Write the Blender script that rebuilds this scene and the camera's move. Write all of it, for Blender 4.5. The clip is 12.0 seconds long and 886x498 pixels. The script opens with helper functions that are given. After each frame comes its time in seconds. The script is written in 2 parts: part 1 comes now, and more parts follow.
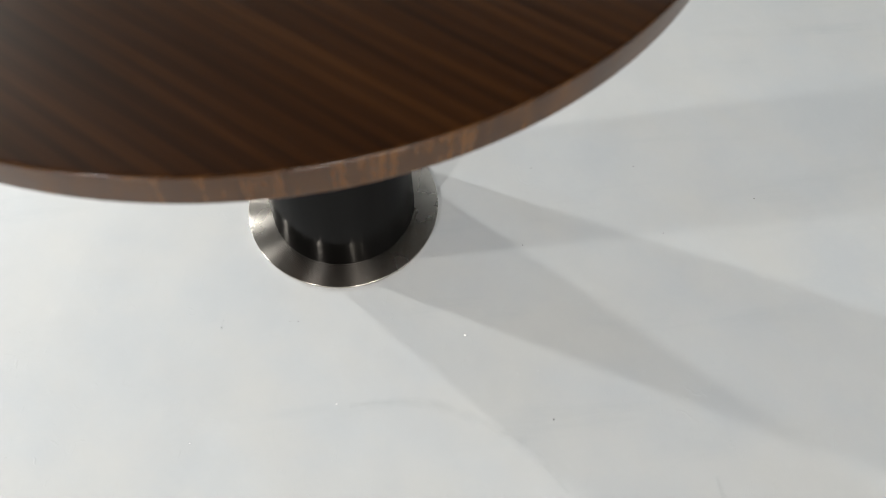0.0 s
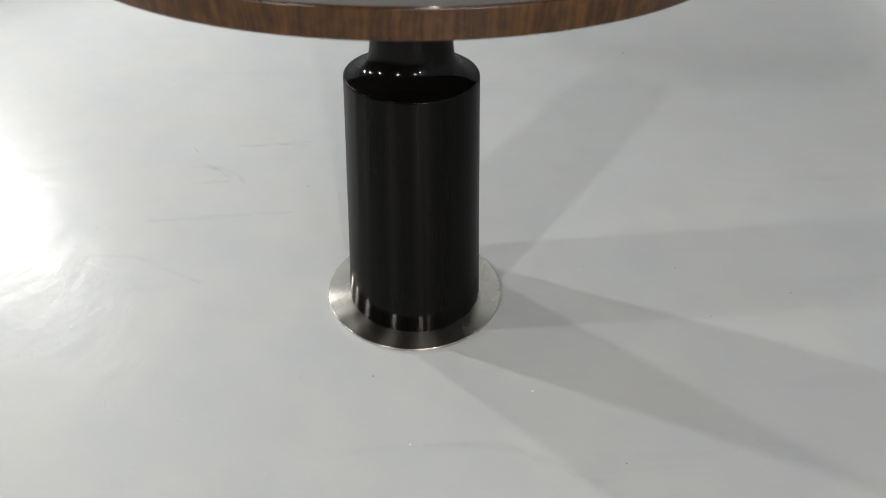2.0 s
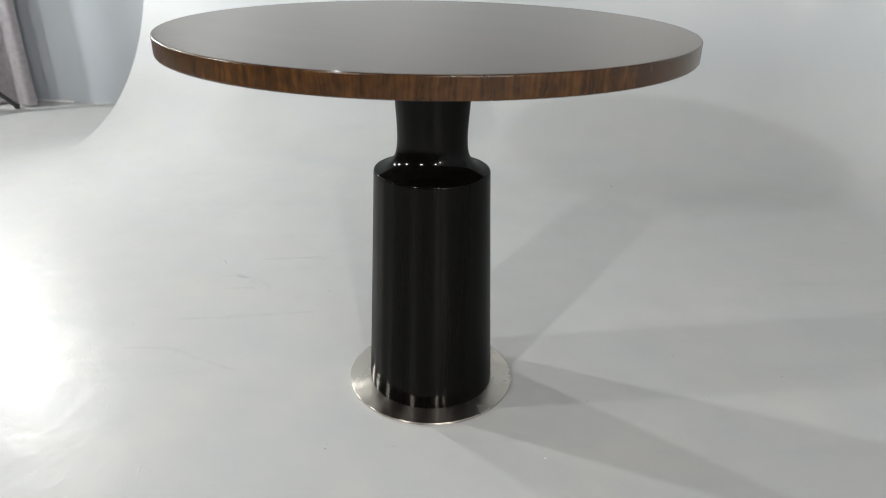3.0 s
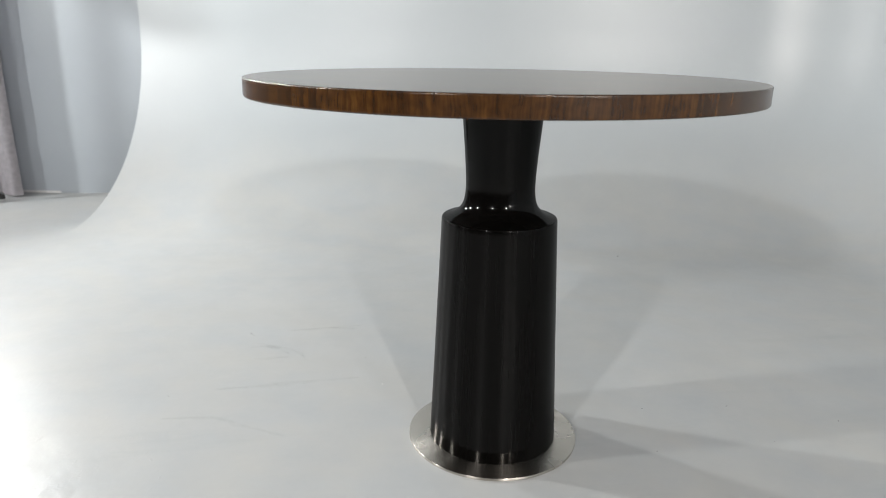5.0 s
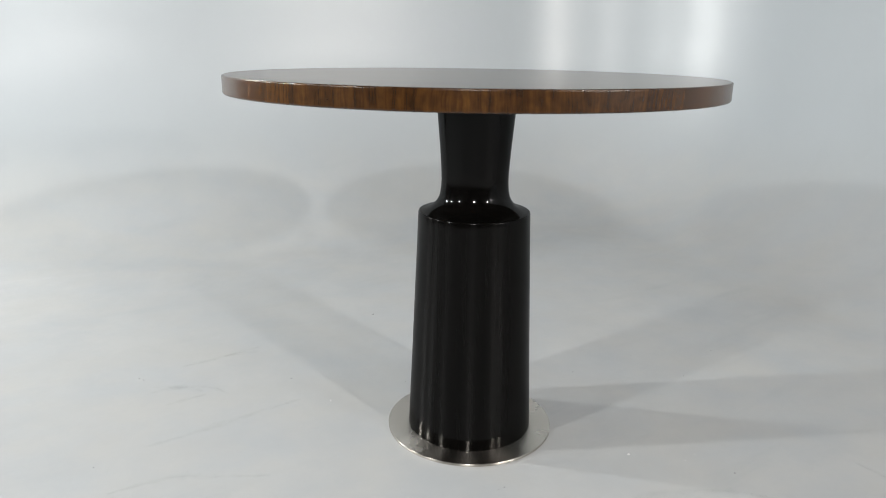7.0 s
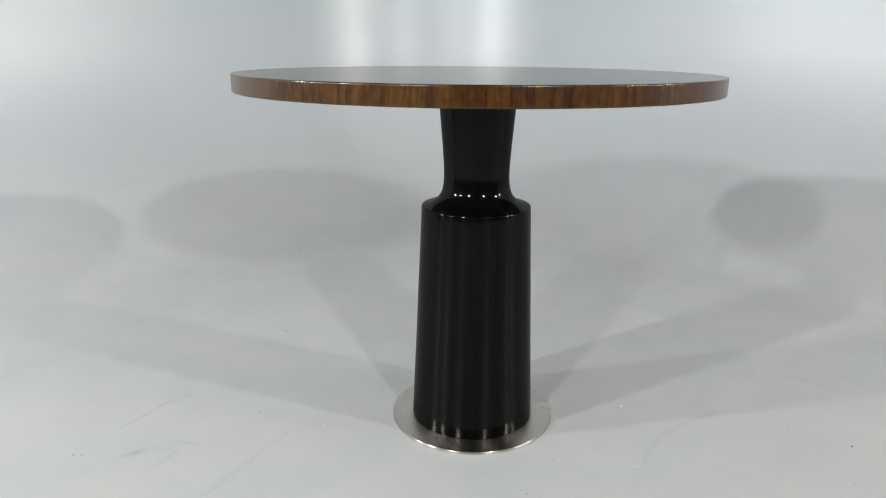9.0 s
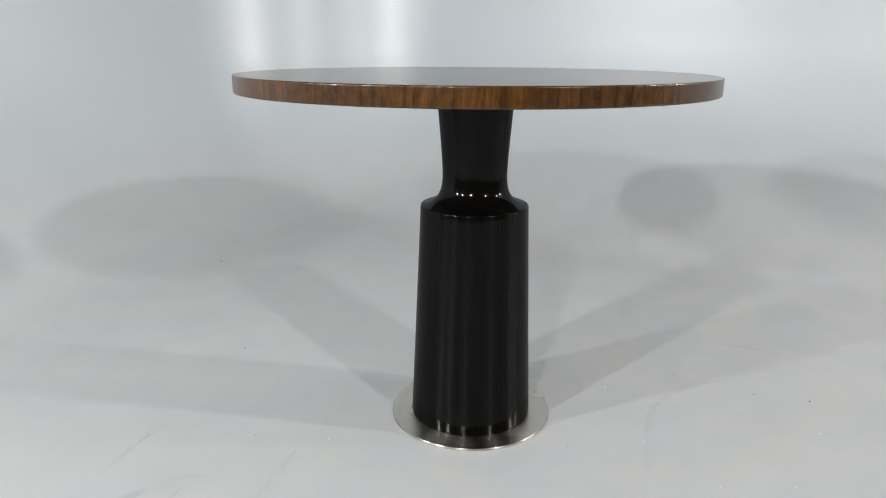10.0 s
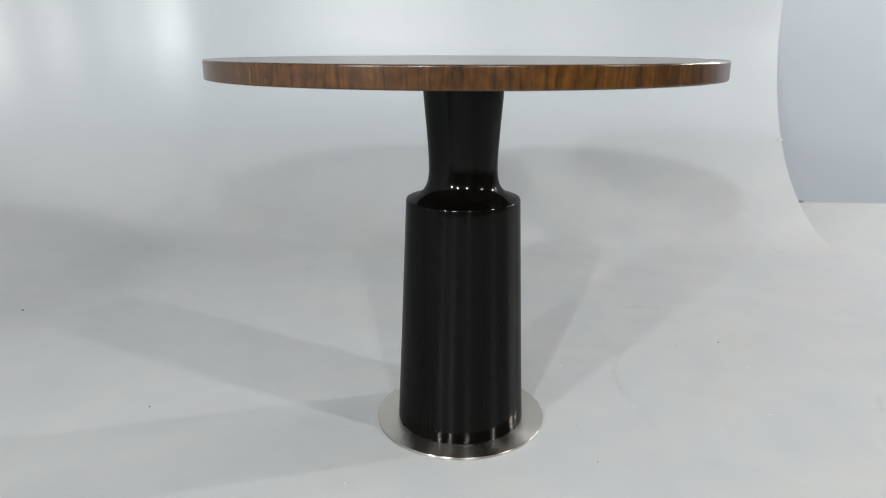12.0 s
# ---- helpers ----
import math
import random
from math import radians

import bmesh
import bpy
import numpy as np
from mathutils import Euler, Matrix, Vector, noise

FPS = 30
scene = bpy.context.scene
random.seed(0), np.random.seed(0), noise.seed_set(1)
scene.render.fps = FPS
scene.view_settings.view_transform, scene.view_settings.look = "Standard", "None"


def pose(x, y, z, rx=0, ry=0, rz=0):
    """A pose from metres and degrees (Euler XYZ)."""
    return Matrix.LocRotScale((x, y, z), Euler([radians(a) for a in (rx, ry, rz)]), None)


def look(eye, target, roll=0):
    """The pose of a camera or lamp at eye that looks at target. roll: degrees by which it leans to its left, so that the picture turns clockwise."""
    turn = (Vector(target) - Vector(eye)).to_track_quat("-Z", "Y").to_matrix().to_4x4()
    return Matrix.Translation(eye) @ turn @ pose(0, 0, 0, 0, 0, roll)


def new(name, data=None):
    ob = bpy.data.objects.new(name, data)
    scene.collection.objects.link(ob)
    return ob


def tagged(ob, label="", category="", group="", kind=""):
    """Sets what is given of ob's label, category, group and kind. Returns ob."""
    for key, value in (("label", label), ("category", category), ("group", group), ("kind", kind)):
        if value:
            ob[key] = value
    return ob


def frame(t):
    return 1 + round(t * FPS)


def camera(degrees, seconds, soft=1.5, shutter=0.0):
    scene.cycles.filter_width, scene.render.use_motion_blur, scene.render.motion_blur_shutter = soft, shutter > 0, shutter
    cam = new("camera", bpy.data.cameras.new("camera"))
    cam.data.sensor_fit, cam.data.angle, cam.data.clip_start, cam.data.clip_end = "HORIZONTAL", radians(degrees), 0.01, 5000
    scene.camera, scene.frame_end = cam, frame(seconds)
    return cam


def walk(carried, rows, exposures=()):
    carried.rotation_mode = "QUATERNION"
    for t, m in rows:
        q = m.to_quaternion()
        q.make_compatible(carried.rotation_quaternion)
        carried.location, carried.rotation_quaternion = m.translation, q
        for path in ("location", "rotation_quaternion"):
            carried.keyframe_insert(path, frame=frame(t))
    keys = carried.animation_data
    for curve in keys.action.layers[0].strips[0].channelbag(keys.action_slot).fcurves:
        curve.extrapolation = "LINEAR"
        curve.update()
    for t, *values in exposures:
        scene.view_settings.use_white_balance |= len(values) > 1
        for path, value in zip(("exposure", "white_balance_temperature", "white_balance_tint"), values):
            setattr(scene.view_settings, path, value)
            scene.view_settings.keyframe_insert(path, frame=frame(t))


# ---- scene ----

# ---------------------------------------------------------------- camera
cam = camera(65.47, 12.0, soft=0.95)
cam.data.dof.use_dof = True
cam.data.dof.focus_distance, cam.data.dof.aperture_fstop = 1.3, 5.0
# seconds, x, y, z, heading (clockwise from +y), downward tilt, roll
PATH = [
    (0.0, -0.2858, -0.6900, 1.1220, 37.578, 60.590, 2.630),
    (0.5, -0.3709, -0.7623, 1.0786, 36.820, 56.126, 2.090),
    (1.0, -0.4666, -0.8219, 1.0420, 35.651, 50.353, 1.821),
    (1.5, -0.5537, -0.8846, 1.0045, 35.586, 44.206, 1.774),
    (2.0, -0.5768, -0.9377, 0.9722, 34.581, 38.108, 1.336),
    (2.5, -0.6616, -1.0160, 0.9462, 35.261, 31.038, 1.292),
    (3.0, -0.7237, -1.0866, 0.9116, 34.642, 24.631, 1.099),
    (3.2, -0.7563, -1.0950, 0.9067, 35.190, 22.344, 1.139),
    (4.8, -0.8974, -1.0297, 0.8171, 36.789, 16.377, 0.972),
    (5.0, -0.9258, -0.9821, 0.8117, 38.488, 16.297, 0.873),
    (5.5, -0.9989, -0.8811, 0.8163, 44.440, 16.216, 0.942),
    (6.0, -1.1062, -0.7968, 0.8363, 50.347, 16.146, 0.831),
    (6.5, -1.2091, -0.6989, 0.8356, 57.207, 16.047, 0.835),
    (7.0, -1.2749, -0.5646, 0.8040, 63.509, 16.020, 0.718),
    (7.2, -1.2984, -0.5137, 0.8068, 65.909, 16.016, 0.631),
    (8.8, -1.4366, -0.0258, 0.8050, 86.415, 16.057, 0.221),
    (9.0, -1.4304, 0.0427, 0.8036, 88.997, 16.136, 0.241),
    (9.5, -1.4094, 0.2006, 0.8034, 95.130, 16.088, 0.219),
    (10.0, -1.4022, 0.3538, 0.8069, 101.615, 16.181, 0.084),
    (10.5, -1.3433, 0.4783, 0.7978, 108.097, 16.194, 0.001),
    (11.0, -1.2367, 0.5989, 0.7857, 114.536, 16.324, -0.113),
    (11.5, -1.1451, 0.7236, 0.7845, 120.729, 16.367, -0.097),
    (12.0, -1.0658, 0.8524, 0.7808, 127.102, 16.334, -0.173),
]
walk(cam, [(t, pose(x, y, z, 90 - tilt, 0, -turn) @ pose(0, 0, 0, 0, 0, roll)) for t, x, y, z, turn, tilt, roll in PATH],
     exposures=[(0.0, 0.49, 6810, 10), (0.5, 0.46, 6810, 10), (1.5, 0.04, 6850, 10), (2.5, 0.06, 6870, 10), (3.2, 0.07, 6840, 10), (5.0, 0.06, 6780, 10), (6.0, 0.11, 6760, 10), (9.0, 0.14, 6710, 10), (12.0, 0.17, 6640, 10)])

# ---------------------------------------------------------------- plan of the studio
# The two backdrop walls meet at CORNER; a runs along wall A away from wall B, b along wall B away from wall A.
CORNER = Vector((3.246, 0.253))
TURN = -0.728
DIR_A = Vector((-math.cos(TURN), -math.sin(TURN)))
DIR_B = Vector((math.sin(TURN), -math.cos(TURN)))
LEN_A, LEN_B = 4.113, 3.767
COVE, SWEEP = 0.919, 0.95
ROOM_A, ROOM_B, ROOM_H = 8.6, 8.9, 2.95


def plan(a, b, z=0.0):
    p = CORNER + DIR_A * a + DIR_B * b
    return Vector((p.x, p.y, z))


# ---------------------------------------------------------------- light
world = bpy.data.worlds.new("world")
scene.world = world
world.use_nodes = True
world.node_tree.nodes["Background"].inputs[0].default_value = (0.9, 0.95, 1.0, 1)
world.node_tree.nodes["Background"].inputs[1].default_value = 0.02

# studio lights on stands: x, y, height of the lamp, watts, tint of its bulb
COOL, NEUTRAL, WARM = (0.95, 0.982, 1.0), (0.985, 0.978, 0.995), (1.0, 0.972, 0.957)
LAMPS = [
    (-1.97, -4.66, 2.35, 429, WARM),
    (-3.66, -1.59, 2.13, 273, NEUTRAL),
    (-3.15, 1.58, 1.84, 191, COOL),
    (-2.41, 3.58, 2.07, 392, COOL),
    (-0.85, 3.16, 1.48, 191, COOL),
    (-0.72, -3.85, 1.45, 98, WARM),
]
AIM = Vector((0.35, 0.0, 1.3))
for k, (x, y, z, watts, tint) in enumerate(LAMPS):
    d = bpy.data.lights.new("lamp_light", "SPOT")
    d.energy, d.color, d.shadow_soft_size = watts, tint, 0.07
    d.spot_size, d.spot_blend = radians(128 if k == 4 else 164), 0.6
    new("lamp_light", d).matrix_world = look((x, y, z), AIM)


# ---------------------------------------------------------------- materials
def nodes_of(name):
    m = bpy.data.materials.new(name)
    m.use_nodes = True
    t = m.node_tree
    return m, t, t.nodes["Principled BSDF"]


def add(t, kind, **kw):
    n = t.nodes.new(kind)
    for k, v in kw.items():
        n.inputs[k.replace("_", " ")].default_value = v
    return n


def mapped(t, scale, source="Object", turn=0.0):
    c = t.nodes.new("ShaderNodeTexCoord")
    m = t.nodes.new("ShaderNodeMapping")
    m.inputs["Scale"].default_value = scale
    r = t.nodes.new("ShaderNodeMapping")
    r.inputs["Rotation"].default_value = (0, 0, turn)
    t.links.new(c.outputs[source], r.inputs["Vector"])
    t.links.new(r.outputs["Vector"], m.inputs["Vector"])
    return m.outputs["Vector"]


def noise_of(t, vec, scale, detail=4.0, rough=0.55):
    n = add(t, "ShaderNodeTexNoise", Scale=scale, Detail=detail, Roughness=rough)
    t.links.new(vec, n.inputs["Vector"])
    return n.outputs["Fac"]


def ramp(t, fac, stops):
    r = t.nodes.new("ShaderNodeValToRGB")
    e = r.color_ramp.elements
    while len(e) < len(stops):
        e.new(0.5)
    for k, (p, c) in enumerate(stops):
        e[k].position, e[k].color = p, (*c, 1) if len(c) == 3 else c
    t.links.new(fac, r.inputs["Fac"])
    return r.outputs["Color"]


def mix(t, kind, fac, a, b):
    m = t.nodes.new("ShaderNodeMix")
    m.data_type, m.blend_type = "RGBA", kind
    for v, i in ((fac, 0), (a, 6), (b, 7)):
        if hasattr(v, "is_linked") or hasattr(v, "links"):
            t.links.new(v, m.inputs[i])
        elif i == 0:
            m.inputs[0].default_value = v
        else:
            m.inputs[i].default_value = (*v, 1)
    return m.outputs[2]


def remap(t, fac, lo, hi, a=0.3, b=0.7):
    m = t.nodes.new("ShaderNodeMapRange")
    m.inputs["From Min"].default_value, m.inputs["From Max"].default_value = a, b
    m.inputs["To Min"].default_value, m.inputs["To Max"].default_value = lo, hi
    t.links.new(fac, m.inputs["Value"])
    return m.outputs["Result"]


def bump(t, bsdf, height, strength, distance):
    b = add(t, "ShaderNodeBump", Strength=strength, Distance=distance)
    t.links.new(height, b.inputs["Height"])
    t.links.new(b.outputs["Normal"], bsdf.inputs["Normal"])
    return b


def total(t, terms):
    """Sum of height fields, each times its own size in millimetres."""
    out = None
    for field, size in terms:
        n = t.nodes.new("ShaderNodeMath")
        n.operation = "MULTIPLY_ADD"
        n.inputs[1].default_value = size
        t.links.new(field, n.inputs[0])
        if out is None:
            n.inputs[2].default_value = 0.0
        else:
            t.links.new(out, n.inputs[2])
        out = n.outputs[0]
    return out


def paint(name, colour, rough, vary=0.03, waves=0.5, peel=0.03):
    """Rolled studio paint: faint cloudy tone, roller grain, slow waves in the surface."""
    m, t, p = nodes_of(name)
    v = mapped(t, (1, 1, 1))
    big = noise_of(t, v, 1.7, 5, 0.6)
    lo = tuple(c * (1 - vary) for c in colour)
    hi = tuple(min(1, c * (1 + vary)) for c in colour)
    t.links.new(ramp(t, big, [(0.3, lo), (0.7, hi)]), p.inputs["Base Color"])
    t.links.new(remap(t, noise_of(t, v, 3.3, 3, 0.5), rough - 0.02, rough + 0.02), p.inputs["Roughness"])
    bump(t, p, total(t, [(noise_of(t, v, 1.9, 2, 0.4), waves * 4), (noise_of(t, v, 13, 3, 0.5), peel * 3), (noise_of(t, v, 60, 2, 0.5), peel)]), 1.0, 0.001)
    return m


def times(t, a, b):
    n = t.nodes.new("ShaderNodeMath")
    n.operation = "MULTIPLY"
    for k, x in enumerate((a, b)):
        if isinstance(x, (int, float)):
            n.inputs[k].default_value = x
        else:
            t.links.new(x, n.inputs[k])
    return n.outputs[0]


def between(t, fac, a, b):
    """a where fac is 0, b where it is 1."""
    m = t.nodes.new("ShaderNodeMapRange")
    m.inputs["To Min"].default_value, m.inputs["To Max"].default_value = a, b
    t.links.new(fac, m.inputs["Value"])
    return m.outputs["Result"]


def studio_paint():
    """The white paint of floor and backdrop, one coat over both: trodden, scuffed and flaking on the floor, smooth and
    glossier where it climbs out of reach of shoes. The cooler light on the walls is tinted into its colour."""
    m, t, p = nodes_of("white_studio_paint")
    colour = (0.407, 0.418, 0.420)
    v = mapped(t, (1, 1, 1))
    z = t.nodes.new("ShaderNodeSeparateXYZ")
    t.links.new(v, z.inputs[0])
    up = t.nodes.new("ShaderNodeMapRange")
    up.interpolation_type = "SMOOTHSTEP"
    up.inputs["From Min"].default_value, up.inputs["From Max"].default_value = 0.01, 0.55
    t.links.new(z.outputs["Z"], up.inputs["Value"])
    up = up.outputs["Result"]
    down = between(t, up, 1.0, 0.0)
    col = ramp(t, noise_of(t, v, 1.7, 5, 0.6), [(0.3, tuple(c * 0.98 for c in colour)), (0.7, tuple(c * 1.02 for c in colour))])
    # bluer with height: the walls' cooler light, painted into the colour
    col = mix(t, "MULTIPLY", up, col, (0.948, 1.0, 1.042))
    # smudges and stains left on the floor
    mottle = ramp(t, noise_of(t, v, 6.5, 7, 0.62), [(0.36, (0.955, 0.96, 0.97)), (0.62, (1.03, 1.025, 1.015))])
    stain = ramp(t, noise_of(t, mapped(t, (1, 1.6, 1), turn=1.1), 3.1, 6, 0.6), [(0.38, (0.96, 0.985, 1.015)), (0.5, (1, 1, 1)), (0.63, (1.03, 1.01, 0.98))])
    col = mix(t, "MULTIPLY", times(t, down, 0.6), col, mottle)
    col = mix(t, "MULTIPLY", times(t, down, 0.6), col, stain)
    streak = ramp(t, noise_of(t, mapped(t, (0.55, 3.2, 1), turn=0.5), 2.6, 7, 0.62), [(0.56, (0, 0, 0)), (0.72, (1, 1, 1))])
    patch = ramp(t, noise_of(t, v, 1.1, 3), [(0.44, (0, 0, 0)), (0.66, (1, 1, 1))])
    smear = times(t, times(t, streak, patch), times(t, down, 0.5))
    col = mix(t, "MIX", smear, col, tuple(c * k for c, k in zip(colour, (0.78, 0.81, 0.84))))
    t.links.new(col, p.inputs["Base Color"])
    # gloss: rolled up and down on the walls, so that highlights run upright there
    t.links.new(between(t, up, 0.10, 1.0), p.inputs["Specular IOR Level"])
    worn = remap(t, noise_of(t, v, 10.0, 7, 0.65), -0.05, 0.05, 0.35, 0.65)
    rough = t.nodes.new("ShaderNodeMath")
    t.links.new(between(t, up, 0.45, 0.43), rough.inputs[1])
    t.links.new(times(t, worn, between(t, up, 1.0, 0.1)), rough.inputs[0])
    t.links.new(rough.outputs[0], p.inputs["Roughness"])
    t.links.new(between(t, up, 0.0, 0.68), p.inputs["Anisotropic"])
    p.inputs["Anisotropic Rotation"].default_value = 0.25
    round_about = t.nodes.new("ShaderNodeTangent")
    round_about.direction_type, round_about.axis = "RADIAL", "Z"
    t.links.new(round_about.outputs[0], p.inputs["Tangent"])
    # relief in millimetres: slow waves, ridges and lifted flakes of old paint
    crease = ramp(t, noise_of(t, v, 9, 4, 0.55), [(0.482, (0, 0, 0)), (0.5, (1, 1, 1)), (0.518, (0, 0, 0))])
    where = ramp(t, noise_of(t, v, 3.9, 3), [(0.56, (0, 0, 0)), (0.66, (1, 1, 1))])
    flake = ramp(t, noise_of(t, mapped(t, (1, 2.2, 1), turn=-0.7), 19, 4, 0.55), [(0.64, (0, 0, 0)), (0.66, (1, 1, 1))])
    ground = [
        (noise_of(t, mapped(t, (1, 1, 0.45)), 1.9, 2, 0.4), 1.9),
        (times(t, noise_of(t, v, 11, 4, 0.6), between(t, up, 1.0, 0.15)), 0.6),
        (times(t, times(t, crease, where), down), 0.12),
        (times(t, flake, down), 0.09),
    ]
    bump(t, p, total(t, ground), 1.0, 0.001)
    # the clear coat on the floor, lumpy with brush strokes and dust
    gritty = times(t, remap(t, noise_of(t, v, 2.0, 3), 0.6, 1.0, 0.4, 0.6), down)
    lumps = ground + [
        (times(t, noise_of(t, v, 11, 4, 0.6), down), 2.0),
        (times(t, noise_of(t, mapped(t, (0.7, 1, 1), turn=-0.44), 22, 4, 0.5), gritty), 2.2),
        (times(t, noise_of(t, v, 60, 3, 0.55), gritty), 0.8),
    ]
    c = add(t, "ShaderNodeBump", Strength=1.0, Distance=0.001)
    t.links.new(total(t, lumps), c.inputs["Height"])
    t.links.new(c.outputs["Normal"], p.inputs["Coat Normal"])
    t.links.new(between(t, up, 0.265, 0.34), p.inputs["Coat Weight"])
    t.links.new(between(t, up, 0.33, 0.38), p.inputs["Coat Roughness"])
    return m


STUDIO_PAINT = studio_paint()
DARK_WALL = paint("dark_grey_wall_paint", (0.16, 0.165, 0.17), 0.6)
GREY_PAINT = paint("grey_wall_paint", (0.335, 0.368, 0.400), 0.5, 0.03, 0.4)
CEILING_PAINT = paint("ceiling_paint", (0.02, 0.02, 0.02), 0.8, 0.03)


def veneer():
    """Dark stained straight-grained veneer under satin lacquer, laid across the table top."""
    m, t, p = nodes_of("dark_wood_veneer")
    turn = radians(69.5)
    wide = noise_of(t, mapped(t, (0.5, 11, 1), turn=turn), 2.2, 3, 0.5)
    fine = noise_of(t, mapped(t, (2.5, 90, 1), turn=turn), 3.0, 5, 0.6)
    w = add(t, "ShaderNodeTexWave", Scale=1.0, Distortion=2.2, Detail=2.0, Detail_Scale=1.2)
    w.bands_direction = "Y"
    t.links.new(mapped(t, (1.2, 20, 1), turn=turn), w.inputs["Vector"])
    col = ramp(t, wide, [(0.28, (0.0165, 0.0053, 0.0010)), (0.5, (0.0255, 0.0085, 0.0017)), (0.74, (0.037, 0.0132, 0.0027))])
    dark = ramp(t, fine, [(0.35, (0.55, 0.5, 0.45)), (0.62, (1, 1, 1))])
    col = mix(t, "MULTIPLY", 0.65, col, ramp(t, w.outputs["Fac"], [(0.2, (0.62, 0.58, 0.54)), (0.8, (1.22, 1.22, 1.18))]))
    t.links.new(mix(t, "MULTIPLY", 0.8, col, dark), p.inputs["Base Color"])
    p.inputs["Roughness"].default_value = 0.3
    p.inputs["Specular IOR Level"].default_value = 0.2
    p.inputs["Specular Tint"].default_value = (1.0, 0.86, 0.70, 1)
    p.inputs["Coat Weight"].default_value, p.inputs["Coat Roughness"].default_value = 0.5, 0.085
    p.inputs["Coat Tint"].default_value = (1.0, 0.95, 0.88, 1)
    return m


def edge_veneer():
    """The same wood on the edge: short upright grain in uneven, wavering stripes, cross-banded with light and dark figure."""
    m, t, p = nodes_of("edge_wood_veneer")
    base = mapped(t, (1, 1, 1), "UV")
    sway = add(t, "ShaderNodeTexNoise", Scale=24.0, Detail=2.0)
    t.links.new(base, sway.inputs["Vector"])
    bent = t.nodes.new("ShaderNodeVectorMath")
    bent.operation = "MULTIPLY_ADD"
    bent.inputs[1].default_value = (0.010, 0.0, 0.0)
    t.links.new(sway.outputs["Color"], bent.inputs[0])
    t.links.new(base, bent.inputs[2])

    def stretched(sx, sy):
        n = t.nodes.new("ShaderNodeMapping")
        n.inputs["Scale"].default_value = (sx, sy, 1)
        t.links.new(bent.outputs[0], n.inputs["Vector"])
        return n.outputs["Vector"]

    wide = noise_of(t, stretched(62, 7), 1.0, 4, 0.6)
    stripe = noise_of(t, stretched(210, 9), 1.0, 3, 0.55)
    fine = noise_of(t, stretched(420, 22), 1.0, 3, 0.55)
    slow = noise_of(t, stretched(5, 1), 1.0, 2)
    figure = noise_of(t, stretched(70, 60), 1.0, 3, 0.5)
    col = ramp(t, wide, [(0.30, (0.0285, 0.0114, 0.0023)), (0.5, (0.0530, 0.0220, 0.0044)), (0.72, (0.083, 0.0365, 0.0080))])
    col = mix(t, "MULTIPLY", 0.55, col, ramp(t, stripe, [(0.36, (0.38, 0.33, 0.28)), (0.5, (0.95, 0.94, 0.92)), (0.68, (1.2, 1.18, 1.12))]))
    col = mix(t, "MULTIPLY", 0.5, col, ramp(t, figure, [(0.38, (0.5, 0.46, 0.42)), (0.6, (1.15, 1.13, 1.1))]))
    col = mix(t, "MULTIPLY", 0.7, col, ramp(t, fine, [(0.36, (0.6, 0.56, 0.5)), (0.58, (1.05, 1.05, 1.05))]))
    col = mix(t, "MULTIPLY", 0.6, col, ramp(t, slow, [(0.35, (0.68, 0.63, 0.58)), (0.65, (1.2, 1.17, 1.12))]))
    t.links.new(col, p.inputs["Base Color"])
    p.inputs["Roughness"].default_value = 0.25
    p.inputs["Specular IOR Level"].default_value = 0.42
    return m


def lacquer(name, satin, coat, coat_rough):
    """Black lacquer over turned wood: a satin ground rubbed upright, under a clear coat."""
    m, t, p = nodes_of(name)
    g = noise_of(t, mapped(t, (60, 60, 1.2)), 2.0, 4)
    t.links.new(ramp(t, g, [(0.3, (0.0012, 0.0011, 0.0010)), (0.7, (0.0022, 0.0020, 0.0018))]), p.inputs["Base Color"])
    t.links.new(remap(t, noise_of(t, mapped(t, (1, 1, 1)), 4, 2), 0.32, 0.35), p.inputs["Roughness"])
    p.inputs["Specular IOR Level"].default_value = satin
    p.inputs["Anisotropic"].default_value = 0.98
    p.inputs["Anisotropic Rotation"].default_value = 0.25
    r = t.nodes.new("ShaderNodeTangent")
    r.direction_type, r.axis = "RADIAL", "Z"
    t.links.new(r.outputs[0], p.inputs["Tangent"])
    p.inputs["Coat Weight"].default_value = coat
    p.inputs["Coat Roughness"].default_value = coat_rough
    return m


def steel():
    """Brushed stainless steel, turned, with a few rubbed marks."""
    m, t, p = nodes_of("brushed_stainless_steel")
    v = mapped(t, (1, 1, 1))
    t.links.new(ramp(t, noise_of(t, v, 12, 3), [(0.3, (0.52, 0.485, 0.435)), (0.7, (0.58, 0.545, 0.495))]), p.inputs["Base Color"])
    p.inputs["Metallic"].default_value = 1.0
    rubbed = ramp(t, noise_of(t, v, 11, 5, 0.5), [(0.35, (0, 0, 0)), (0.68, (1, 1, 1))])
    t.links.new(remap(t, rubbed, 0.25, 0.285, 0.0, 1.0), p.inputs["Roughness"])
    t.links.new(remap(t, rubbed, 0.955, 0.93, 0.0, 1.0), p.inputs["Anisotropic"])
    p.inputs["Anisotropic Rotation"].default_value = 0.25
    g = t.nodes.new("ShaderNodeTangent")
    g.direction_type, g.axis = "RADIAL", "Z"
    t.links.new(g.outputs[0], p.inputs["Tangent"])
    return m


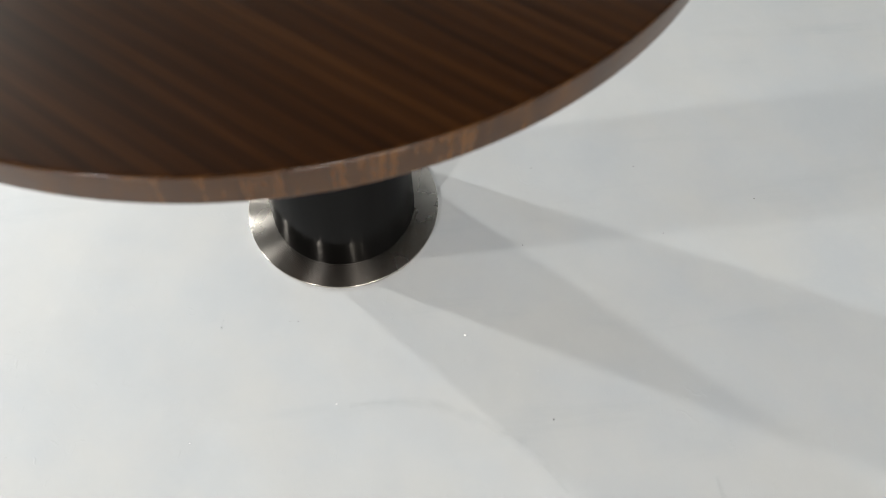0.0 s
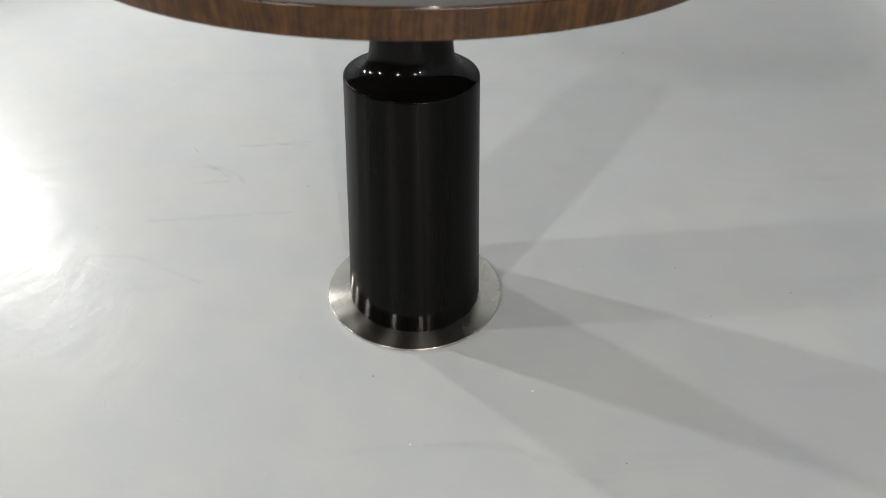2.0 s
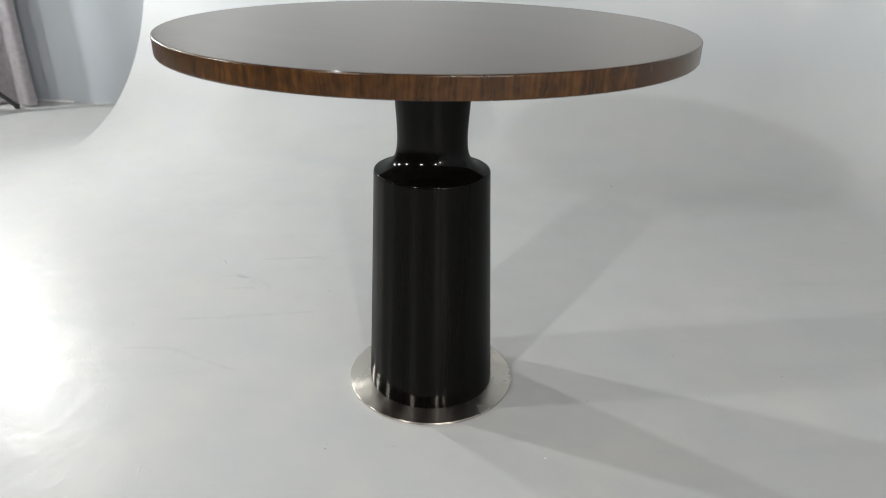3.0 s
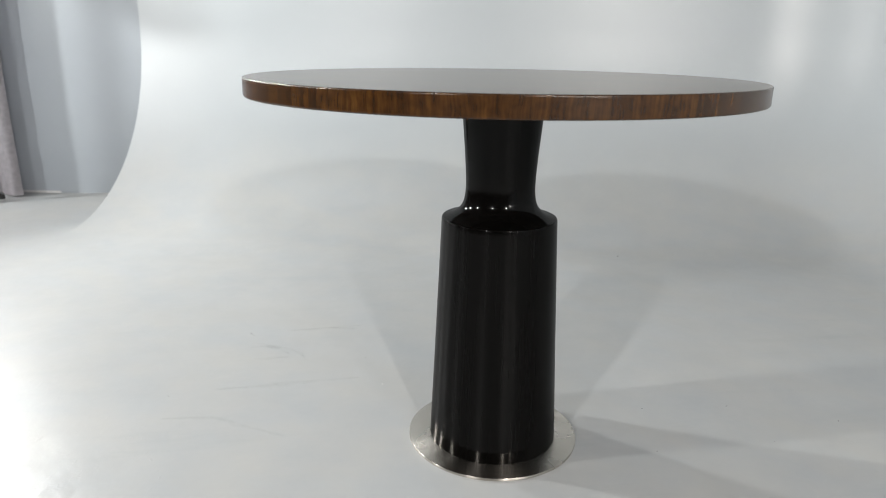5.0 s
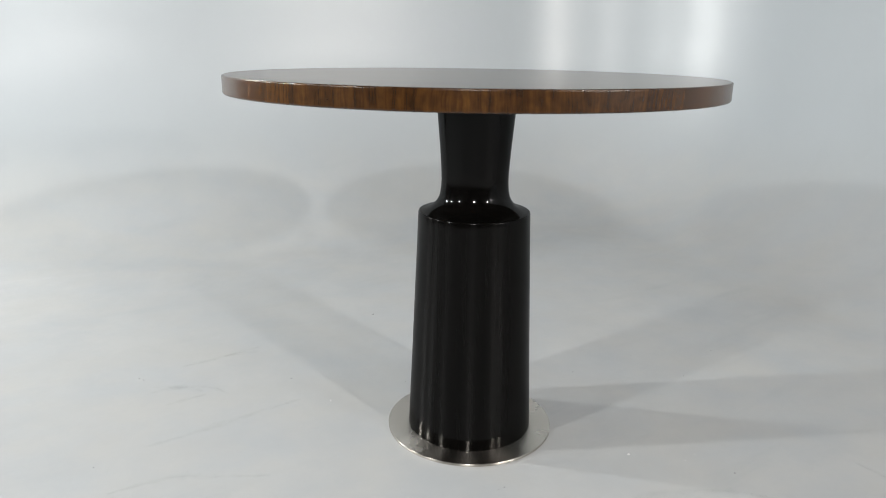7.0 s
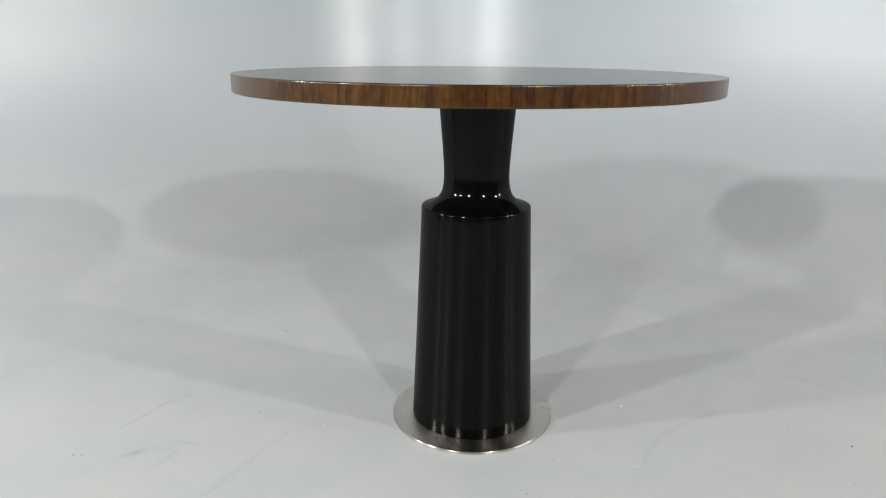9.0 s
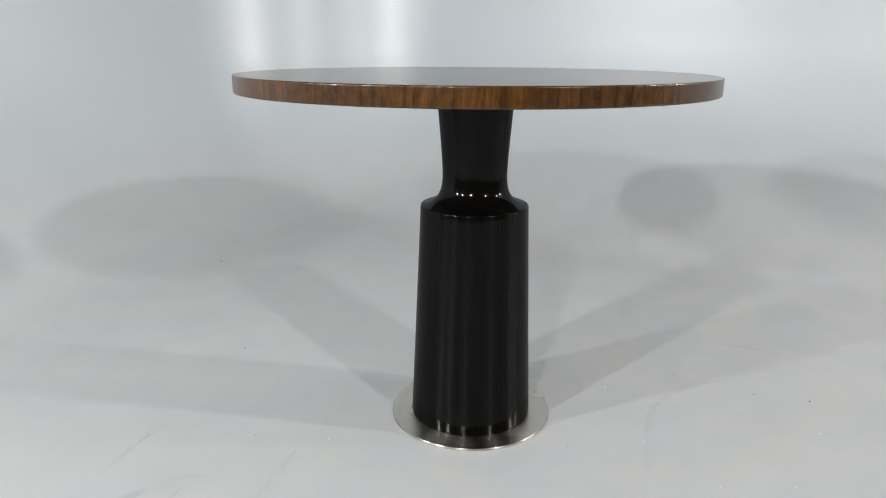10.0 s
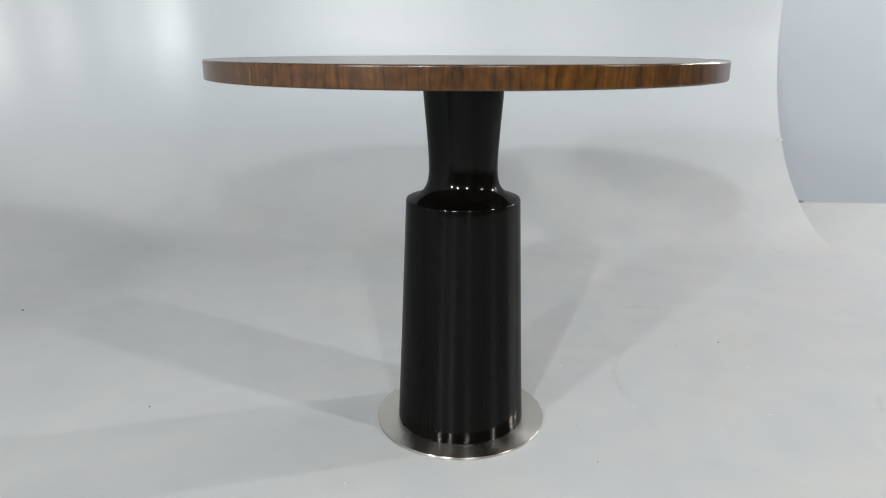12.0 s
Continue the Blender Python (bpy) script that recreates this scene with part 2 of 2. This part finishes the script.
def plain(name, colour, rough=0.5, metal=0.0):
    m, t, p = nodes_of(name)
    v = mapped(t, (1, 1, 1))
    t.links.new(ramp(t, noise_of(t, v, 40, 4), [(0.3, tuple(c * 0.85 for c in colour)), (0.7, tuple(min(1, c * 1.12) for c in colour))]), p.inputs["Base Color"])
    p.inputs["Roughness"].default_value, p.inputs["Metallic"].default_value = rough, metal
    return m


def smear_paint():
    """A thin grey-blue rub mark: densest along its middle, broken up and fading out at its edges."""
    m, t, p = nodes_of("rubbed_floor_mark")
    p.inputs["Base Color"].default_value, p.inputs["Roughness"].default_value = (0.30, 0.325, 0.345, 1), 0.5
    uv = t.nodes.new("ShaderNodeSeparateXYZ")
    t.links.new(mapped(t, (1, 1, 1), "UV"), uv.inputs[0])
    body = ramp(t, uv.outputs["Y"], [(0.0, (0, 0, 0)), (0.5, (1, 1, 1)), (1.0, (0, 0, 0))])
    broken = remap(t, noise_of(t, mapped(t, (1, 1, 1)), 25, 5, 0.6), 0.1, 0.95, 0.36, 0.66)
    t.links.new(times(t, times(t, body, broken), 0.10), p.inputs["Alpha"])
    return m


def glow(name, colour, strength):
    m, t, p = nodes_of(name)
    p.inputs["Emission Color"].default_value = (*colour, 1)
    p.inputs["Emission Strength"].default_value = strength
    return m


VENEER, EDGE, STEEL = veneer(), edge_veneer(), steel()
SATIN_LACQUER, GLOSS_LACQUER = lacquer("black_satin_lacquer", 0.011, 0.20, 0.12), lacquer("black_gloss_lacquer", 0.0, 0.26, 0.10)
BLACK_METAL = plain("black_powder_coat", (0.018, 0.018, 0.02), 0.45)
RUBBER = plain("black_rubber", (0.02, 0.02, 0.02), 0.8)
DARK_TRIM = plain("dark_trim", (0.16, 0.165, 0.17), 0.6)
WHITE_TRIM = plain("white_trim", (0.62, 0.62, 0.62), 0.5)
WHITE_CHIP = plain("white_chip", (0.66, 0.66, 0.65), 0.7)
DARK_GRIT = plain("dark_grit", (0.12, 0.115, 0.11), 0.8)
MARK_PAINT = smear_paint()
FABRIC = plain("grey_curtain_fabric", (0.42, 0.40, 0.425), 0.85)
LENS = glow("lamp_lens", (1.0, 0.98, 0.95), 65.0)


# ---------------------------------------------------------------- mesh helpers
def finish(name, bm, material, parent=None, label="", sharp=35):
    bmesh.ops.recalc_face_normals(bm, faces=bm.faces[:])
    me = bpy.data.meshes.new(name)
    bm.to_mesh(me)
    bm.free()
    for f in me.polygons:
        f.use_smooth = True
    me.set_sharp_from_angle(angle=radians(sharp))
    me.materials.append(material)
    ob = new(name, me)
    if parent:
        ob.parent = parent
    if label:
        tagged(ob, label)
    return ob


part = finish


def lathe(bm, prof, seg=128, centre=lambda z: (0.0, 0.0), closed=True):
    """Turn a profile of (radius, height) round the z axis; u of the UV map runs round in metres, v up."""
    uv = bm.loops.layers.uv.verify()
    rings = []
    for r, z in prof:
        cx, cy = centre(z)
        rings.append([bm.verts.new((cx + r * math.cos(2 * math.pi * i / seg), cy + r * math.sin(2 * math.pi * i / seg), z)) for i in range(seg)])
    for (a, b), ((r0, z0), (r1, z1)) in zip(zip(rings, rings[1:]), zip(prof, prof[1:])):
        for i in range(seg):
            f = bm.faces.new((a[i], a[(i + 1) % seg], b[(i + 1) % seg], b[i]))
            rr = max(r0, r1) * 2 * math.pi / seg
            for loop, q in zip(f.loops, ((i * rr, z0), ((i + 1) * rr, z0), ((i + 1) * rr, z1), (i * rr, z1))):
                loop[uv].uv = q
    if closed:
        bm.faces.new(rings[0][::-1])
        bm.faces.new(rings[-1])
    return bm


def box(bm, lo, hi, bevel=0.0):
    m = bmesh.ops.create_cube(bm, size=1.0)
    for v in m["verts"]:
        v.co = Vector([l + (h - l) * (c + 0.5) for l, h, c in zip(lo, hi, v.co)])
    if bevel:
        edges = list({e for v in m["verts"] for e in v.link_edges})
        bmesh.ops.bevel(bm, geom=edges, offset=bevel, segments=2, affect="EDGES")
    return bm


def tube(bm, a, b, r, seg=14):
    a, b = Vector(a), Vector(b)
    turn = (b - a).to_track_quat("Z", "Y").to_matrix().to_4x4()
    m = Matrix.Translation((a + b) / 2) @ turn
    bmesh.ops.create_cone(bm, cap_ends=True, segments=seg, radius1=r, radius2=r, depth=(b - a).length, matrix=m)
    return bm


def plan_box(name, a0, a1, b0, b1, z0, z1, material):
    """A box laid out along the studio's walls."""
    bm = bmesh.new()
    vs = [bm.verts.new(plan(a, b, z)) for z in (z0, z1) for a, b in ((a0, b0), (a1, b0), (a1, b1), (a0, b1))]
    for f in ((0, 1, 2, 3), (4, 5, 6, 7), (0, 1, 5, 4), (1, 2, 6, 5), (2, 3, 7, 6), (3, 0, 4, 7)):
        bm.faces.new([vs[i] for i in f])
    return finish(name, bm, material)


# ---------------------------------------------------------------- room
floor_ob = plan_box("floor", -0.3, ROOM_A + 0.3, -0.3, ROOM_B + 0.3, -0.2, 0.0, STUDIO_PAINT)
tagged(floor_ob, "glossy white painted studio floor with faint scuffs", "floor", kind="structure")
BACK = -0.03
for name, span, words in (
    ("wall_east", (BACK - 0.15, BACK, BACK, ROOM_B), "light grey painted wall behind the backdrop"),
    ("wall_west", (ROOM_A, ROOM_A + 0.15, BACK - 0.15, ROOM_B + 0.15), "plain dark grey studio wall"),
    ("wall_south", (BACK - 0.15, ROOM_A, ROOM_B, ROOM_B + 0.15), "plain dark grey studio wall"),
):
    tagged(plan_box(name, *span, 0.0, ROOM_H, GREY_PAINT if name == "wall_east" else DARK_WALL), words, "wall", kind="structure")
tagged(plan_box("ceiling", BACK - 0.15, ROOM_A + 0.15, BACK - 0.15, ROOM_B + 0.15, ROOM_H, ROOM_H + 0.15, CEILING_PAINT), "plain black studio ceiling", "ceiling", kind="structure")


def wall_north():
    """The grey wall behind the backdrop; past the backdrop's end it comes forward in a slight bend."""
    bm = bmesh.new()
    line = [(BACK - 0.15, BACK), (LEN_A + 0.03, BACK)]
    for k in range(1, 13):
        w = k / 12
        line.append((LEN_A + 0.03 + 0.5 * w, BACK + (FORWARD - BACK) * (0.5 - 0.5 * math.cos(math.pi * w))))
    line.append((ROOM_A, FORWARD))
    rows = [[bm.verts.new(plan(a, b, z)) for a, b in line + [(ROOM_A, -0.2), (BACK - 0.15, -0.2)]] for z in (0.0, ROOM_H)]
    n = len(rows[0])
    for k in range(n):
        bm.faces.new((rows[0][k], rows[0][(k + 1) % n], rows[1][(k + 1) % n], rows[1][k]))
    bm.faces.new(rows[0][::-1])
    bm.faces.new(rows[1])
    return finish("wall_north", bm, GREY_PAINT, sharp=50)


FORWARD = 0.04
tagged(wall_north(), "light grey painted wall behind the backdrop", "wall", kind="structure")


def cyclorama():
    """The white backdrop: two walls with a swept corner, curving down into the floor, as a thick shell."""
    walk_line = []          # point on the wall line, normal into the room
    n_a, n_b = DIR_B, DIR_A
    for k in range(25):
        a = LEN_A + (SWEEP - LEN_A) * k / 24
        walk_line.append((CORNER + DIR_A * a, n_a))
    centre = CORNER + (DIR_A + DIR_B) * SWEEP
    for k in range(1, 40):
        w = math.pi / 2 * k / 40
        n = n_a * math.cos(w) + n_b * math.sin(w)
        walk_line.append((centre - n * SWEEP, n))
    for k in range(25):
        b = SWEEP + (LEN_B - SWEEP) * k / 24
        walk_line.append((CORNER + DIR_B * b, n_b))
    prof = [(COVE - COVE * math.sin(w), COVE - COVE * math.cos(w)) for w in [math.pi / 2 * k / 64 for k in range(0, 65)]]
    prof = [(o, z - 0.0004) for o, z in prof] + [(0.0, 1.3), (0.0, 2.0), (0.0, 2.75)]
    bm = bmesh.new()
    rows = []
    for p, n in walk_line:
        rows.append([bm.verts.new((p.x + n.x * o, p.y + n.y * o, z)) for o, z in prof])
    for a, b in zip(rows, rows[1:]):
        for k in range(len(prof) - 1):
            bm.faces.new((a[k], b[k], b[k + 1], a[k + 1]))
    # the free ends show the sheet's thickness
    for side, along in ((0, DIR_A), (-1, DIR_B)):
        p, n = walk_line[side]
        back = [bm.verts.new((p.x + n.x * (o - 0.012), p.y + n.y * (o - 0.012), z - 0.012 if z < COVE else z)) for o, z in prof]
        for k in range(len(prof) - 1):
            bm.faces.new((rows[side][k], rows[side][k + 1], back[k + 1], back[k]))
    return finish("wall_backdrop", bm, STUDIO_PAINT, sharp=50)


tagged(cyclorama(), "white painted studio cyclorama curving down into the floor", "backdrop", kind="structure")

# baseboards of the bare walls beside the backdrop
tagged(plan_box("baseboard", LEN_A + 0.53, 6.2, FORWARD, FORWARD + 0.008, 0.0, 0.010, WHITE_TRIM), "thin white strip along the grey wall's foot", "baseboard", kind="structure")
tagged(plan_box("baseboard", BACK, BACK + 0.012, LEN_B + 0.03, LEN_B + 0.24, 0.0, 0.01, DARK_TRIM), "short dark strip at the grey wall's foot", "baseboard", kind="structure")


# ---------------------------------------------------------------- the table
def dining_table():
    t = tagged(new("pedestal_table"), "round dark walnut pedestal table with black column on steel plate", "table")
    r, z0, z1 = 0.4705, 0.728, 0.760
    # slab that carries the top veneer
    top = part("tabletop", lathe(bmesh.new(), [(0.04, z0 + 0.001), (r - 0.006, z0 + 0.001), (r - 0.0016, z0 + 0.006), (r - 0.0016, z1 - 0.0010), (r - 0.0019, z1 - 0.0002), (r - 0.0026, z1), (r - 0.0045, z1), (0.2, z1), (0.02, z1)], 256), VENEER, t, "dark brown straight-grained veneer top with satin lacquer", 50)
    part("edge_band", lathe(bmesh.new(), [(r - 0.004, z0 - 0.0005), (r - 0.0012, z0), (r, z0 + 0.0018), (r, z0 + 0.0030), (r, z1 - 0.0034), (r, z1 - 0.0022), (r - 0.0003, z1 - 0.0012), (r - 0.0009, z1 - 0.0006), (r - 0.0018, z1 - 0.0005)], 256, closed=False), EDGE, top, "warm brown upright-grained wood edge", 60)
    lean = pose(-0.008, 0.0055, 0.0, math.degrees(0.0031), -math.degrees(0.0031), 0)
    top.matrix_local = lean
    z_p = 0.0065

    def centre(z):
        k = max(0.0, min(1.0, z / 0.49))
        return (-0.004 * k, -0.002 * k)

    body = [(0.1340, z_p), (0.1350, z_p + 0.0010), (0.13505, z_p + 0.0016), (0.1350, z_p + 0.0026), (0.1347, 0.02), (0.1312, 0.10), (0.1268, 0.20), (0.1224, 0.31), (0.1182, 0.41), (0.1158, 0.474), (0.1153, 0.4860), (0.1149, 0.4882), (0.1139, 0.4897), (0.1126, 0.4901)]
    part("column", lathe(bmesh.new(), body, 160, centre), SATIN_LACQUER, t, "tapered black lacquered column", 40)
    neck = [(0.1126, 0.4902), (0.1080, 0.4913), (0.1000, 0.4936), (0.0920, 0.4970), (0.0850, 0.5016), (0.0795, 0.5070), (0.0752, 0.5135), (0.0720, 0.5210), (0.0700, 0.5300), (0.0688, 0.5400), (0.0682, 0.5520), (0.0685, 0.5680), (0.0697, 0.5900), (0.0722, 0.6250), (0.0752, 0.6600), (0.0784, 0.6980), (0.0812, 0.7285)]
    part("neck", lathe(bmesh.new(), neck, 160, centre), GLOSS_LACQUER, t, "flared black lacquered neck")
    rp = 0.1809
    part("base_plate", lathe(bmesh.new(), [(rp - 0.002, 0.0003), (rp - 0.0004, 0.0005), (rp, 0.0009), (rp, 0.0060), (rp - 0.0002, 0.0063), (rp - 0.0005, 0.0065), (rp - 0.0009, 0.0066), (0.14, 0.0066), (0.05, 0.0066)], 192), STEEL, t, "round brushed stainless steel floor plate")
    return t


dining_table()


# ---------------------------------------------------------------- studio lights on stands
def studio_light(x, y, z, legs_turn, spread, label):
    e = tagged(new("studio_light"), label, "studio light", "studio lights round the table")
    e.matrix_world = Matrix.Translation((x, y, 0))
    aim = (AIM - Vector((x, y, z))).normalized()
    back = -aim * 0.03
    head = look((0, 0, z), Vector((0, 0, z)) + aim)
    hub = Vector((0, 0, z)) + back - aim * 0.12
    part("pole", tube(tube(bmesh.new(), (hub.x, hub.y, 0.12), (hub.x, hub.y, z * 0.55), 0.016), (hub.x, hub.y, z * 0.55), (hub.x, hub.y, z - 0.09), 0.011), BLACK_METAL, e)
    part("collar", tube(bmesh.new(), (hub.x, hub.y, 0.40), (hub.x, hub.y, 0.46), 0.026), BLACK_METAL, e)
    for k in range(3):
        w = legs_turn + k * 2 * math.pi / 3
        foot = Vector((hub.x + spread * math.cos(w), hub.y + spread * math.sin(w), 0.012))
        leg = part("leg", tube(bmesh.new(), (hub.x, hub.y, 0.43), foot, 0.011), BLACK_METAL, e)
        part("rubber_foot", tube(bmesh.new(), foot - Vector((0, 0, 0.011)), foot + Vector((0, 0, 0.012)), 0.014), RUBBER, leg)
    bm = lathe(bmesh.new(), [(0.03, 0.30), (0.055, 0.295), (0.06, 0.28), (0.06, 0.13), (0.095, 0.10), (0.110, 0.04), (0.110, 0.032)], 40)
    part("lamp_head", bm, BLACK_METAL, e).matrix_local = head
    bm = lathe(bmesh.new(), [(0.098, 0.031), (0.098, 0.026), (0.02, 0.024)], 40)
    part("lens", bm, LENS, e, "bright round lamp lens").matrix_local = head
    part("bracket", tube(bmesh.new(), (hub.x, hub.y, z - 0.10), (hub.x, hub.y, z - 0.055), 0.02), BLACK_METAL, e)
    return e


FOOT = plan(4.85, 0.235)
for k, (x, y, z, watts, tint) in enumerate(LAMPS):
    if k == 4:
        h = Vector((x, y, z)) - (AIM - Vector((x, y, z))).normalized() * 0.15
        d = Vector((FOOT.x - h.x, FOOT.y - h.y))
        studio_light(x, y, z, math.atan2(d.y, d.x), d.length, "black studio light on a stand before the grey curtain")
    else:
        studio_light(x, y, z, 0.4 + k, 0.42, "black studio light on a tripod stand")


# ---------------------------------------------------------------- curtain
def curtain():
    bm = bmesh.new()
    cols, rows_n = 150, 10
    grid = []
    for i in range(cols + 1):
        a = 4.765 + 1.55 * i / cols
        s = a - 4.765
        fold = 0.04 * math.sin(s * 26 + 0.8 * math.sin(s * 9)) + 0.012 * math.sin(s * 61 + 1.0)
        line = []
        for j in range(rows_n + 1):
            z = 0.012 + 2.85 * j / rows_n
            k = 1.0 - 0.35 * (z / 3.0)
            line.append(bm.verts.new(plan(a + 0.012 * math.sin(z * 2.0 + s * 8), FORWARD + 0.13 + fold * k, z)))
        grid.append(line)
    for p, q in zip(grid, grid[1:]):
        for j in range(rows_n):
            bm.faces.new((p[j], q[j], q[j + 1], p[j + 1]))
    bmesh.ops.solidify(bm, geom=bm.faces[:], thickness=0.003)
    return finish("curtain", bm, FABRIC, sharp=60)


tagged(curtain(), "grey fabric curtain hanging in soft folds by the wall", "curtain")


# ---------------------------------------------------------------- small clutter on the floor
def chip(name, x, y, size, material, label, seed):
    rnd = random.Random(seed)
    bm = bmesh.new()
    n = 6
    stretch = 0.45 + 0.4 * rnd.random()
    ring = [(size * (0.7 + 0.5 * rnd.random()) * math.cos(2 * math.pi * i / n), size * stretch * (0.7 + 0.5 * rnd.random()) * math.sin(2 * math.pi * i / n)) for i in range(n)]
    low = [bm.verts.new((u, v, 0.0)) for u, v in ring]
    high = [bm.verts.new((u * 0.7, v * 0.7, size * (0.45 + 0.4 * rnd.random()))) for u, v in ring]
    bm.faces.new(low[::-1])
    bm.faces.new(high)
    for i in range(n):
        bm.faces.new((low[i], low[(i + 1) % n], high[(i + 1) % n], high[i]))
    ob = finish(name, bm, material, sharp=20)
    ob.matrix_world = pose(x, y, 0.0003, 0, 0, 360 * rnd.random())
    return tagged(ob, label, "debris", "specks on the floor")


WHITE = [(0.032, -0.352, 4.2), (-0.069, 0.330, 3.4), (-0.262, -0.723, 4.0), (-0.390, -0.399, 3.6), (-0.419, -0.540, 2.6), (-0.215, -0.329, 2.8), (0.064, -0.46, 1.8), (-0.44, -0.25, 2.2), (0.096, -0.475, 2.0)]
DARK = [(0.228, -0.267, 2.4), (-0.022, 0.485, 3.0), (-0.194, -0.164, 2.4), (-0.206, -0.156, 1.8), (-0.309, -0.098, 2.6), (-0.300, -0.088, 2.0), (0.098, 0.221, 2.2), (0.466, -0.399, 2.4), (1.315, 0.687, 6.5), (0.064, -0.555, 2.8), (0.452, 0.540, 4.5), (-0.202, 0.822, 4.0), (-0.074, -0.692, 2.6), (-0.131, -0.801, 4.5), (0.527, -0.251, 2.4), (0.671, -0.444, 2.4), (0.353, -0.137, 2.0), (-0.514, 0.584, 2.6), (-0.203, 0.805, 3.0)]
for k, (x, y, mm) in enumerate(WHITE):
    chip("paint_chip", x, y, mm * 0.7 / 1000, WHITE_CHIP, "tiny white paint chip lying on the floor", 10 + k)
for k, (x, y, mm) in enumerate(DARK):
    chip("grit", x, y, mm * 0.6 / 1000, DARK_GRIT, "tiny dark speck of grit on the floor", 60 + k)


# faint curved drag marks in the floor paint
MARKS = [
    [(0.009, -0.659), (0.005, -0.590), (-0.017, -0.523), (-0.077, -0.429), (-0.146, -0.374), (-0.199, -0.344)],
    [(0.220, -0.774), (0.162, -0.866), (0.088, -0.907)],
    [(-0.510, -0.840), (-0.535, -0.810), (-0.563, -0.745)],
    [(-0.107, 0.781), (0.000, 0.727), (0.092, 0.689)],
    [(-0.242, 0.735), (-0.183, 0.691), (-0.151, 0.629), (-0.158, 0.568)],
    [(-0.266, 0.658), (-0.185, 0.614)],
    [(-0.417, 0.557), (-0.318, 0.502), (-0.197, 0.447), (-0.097, 0.399)],
    [(-0.560, 0.488), (-0.502, 0.452), (-0.453, 0.410), (-0.428, 0.357), (-0.371, 0.258)],
    [(0.000, 0.731), (0.042, 0.694), (0.071, 0.671)],
    [(-0.219, 0.755), (-0.187, 0.688), (-0.175, 0.634)],
]
bm = bmesh.new()
layer = bm.loops.layers.uv.verify()
for k, line in enumerate(MARKS):
    pts = [Vector((x, y, 0)) for x, y in line]
    fine = []
    for i in range(len(pts) - 1):
        p0, p1, p2, p3 = pts[max(i - 1, 0)], pts[i], pts[i + 1], pts[min(i + 2, len(pts) - 1)]
        for j in range(8):
            u = j / 8
            fine.append(0.5 * ((2 * p1) + (p2 - p0) * u + (2 * p0 - 5 * p1 + 4 * p2 - p3) * u * u + (3 * p1 - p0 - 3 * p2 + p3) * u ** 3))
    fine.append(pts[-1])
    n = len(fine)
    edges = []
    for i, p in enumerate(fine):
        d = (fine[min(i + 1, n - 1)] - fine[max(i - 1, 0)]).normalized()
        side = Vector((-d.y, d.x, 0))
        w = (0.003 + 0.015 * math.sin(math.pi * (0.08 + 0.84 * i / (n - 1)))) * (0.7 + 0.6 * noise.noise((k * 3.1, i * 0.45, 0)))
        edges.append((bm.verts.new(p + side * w + Vector((0, 0, 0.00012))), bm.verts.new(p + Vector((0, 0, 0.00013))), bm.verts.new(p - side * w + Vector((0, 0, 0.00012)))))
    for a, b in zip(edges, edges[1:]):
        for f, across in ((bm.faces.new((a[0], b[0], b[1], a[1])), (0, 0, 0.5, 0.5)), (bm.faces.new((a[1], b[1], b[2], a[2])), (0.5, 0.5, 1, 1))):
            for loop, y in zip(f.loops, across):
                loop[layer].uv = (0.0, y)
tagged(finish("floor_marks", bm, MARK_PAINT, sharp=60), "faint curved drag marks in the white floor paint", "floor marks", kind="stuff")


# short lifted ridges of dried paint, in loose clusters: centre x, y, spread, how many
RIDGES = [(-0.45, 0.35, 0.02, 3), (-0.52, -0.09, 0.04, 7), (-0.40, 0.03, 0.02, 2), (-0.34, -0.06, 0.02, 3), (-0.40, -0.20, 0.03, 4), (-0.60, 0.06, 0.03, 3), (-0.63, 0.30, 0.05, 4), (-0.63, -0.12, 0.03, 3)]
bm = bmesh.new()
rnd = random.Random(5)
for cx, cy, spread, count in RIDGES:
    for _ in range(count):
        x, y = rnd.gauss(cx, spread), rnd.gauss(cy, spread)
        turn, n, size = rnd.uniform(0, 2 * math.pi), rnd.randint(4, 7), rnd.uniform(0.0025, 0.005)
        tall = rnd.uniform(0.0001, 0.0004)
        rows = []
        for i in range(n):
            turn += rnd.uniform(-0.9, 0.9)
            x, y = x + size * math.cos(turn), y + size * math.sin(turn)
            k = math.sin(math.pi * (i + 0.3) / (n - 0.4))
            sx, sy = -math.sin(turn) * 0.0024 * k, math.cos(turn) * 0.0024 * k
            rows.append([bm.verts.new((x + sx * u, y + sy * u, 0.00005 + tall * k * h)) for u, h in ((-1, 0), (-0.4, 0.8), (0.3, 1), (1, 0))])
        for a, b in zip(rows, rows[1:]):
            for q in range(3):
                bm.faces.new((a[q], a[q + 1], b[q + 1], b[q]))
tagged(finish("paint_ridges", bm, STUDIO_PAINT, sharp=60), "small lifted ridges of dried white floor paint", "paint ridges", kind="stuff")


# small tabs that stick out of the backdrop's free edges
def edge_tab(name, p, along, size, material, label):
    bm = bmesh.new()
    box(bm, (-size, -0.003, -0.004), (size, 0.003, 0.004), 0.001)
    ob = finish(name, bm, material)
    ob.matrix_world = Matrix.Translation(p) @ pose(0, 0, 0, 0, 0, math.degrees(math.atan2(along.y, along.x)))
    return tagged(ob, label, "edge tab", "tabs on the backdrop's edges")


edge_tab("edge_tab", plan(0.199, LEN_B - 0.004, 0.353), DIR_B, 0.009, WHITE_TRIM, "small white tab on the backdrop's free edge")
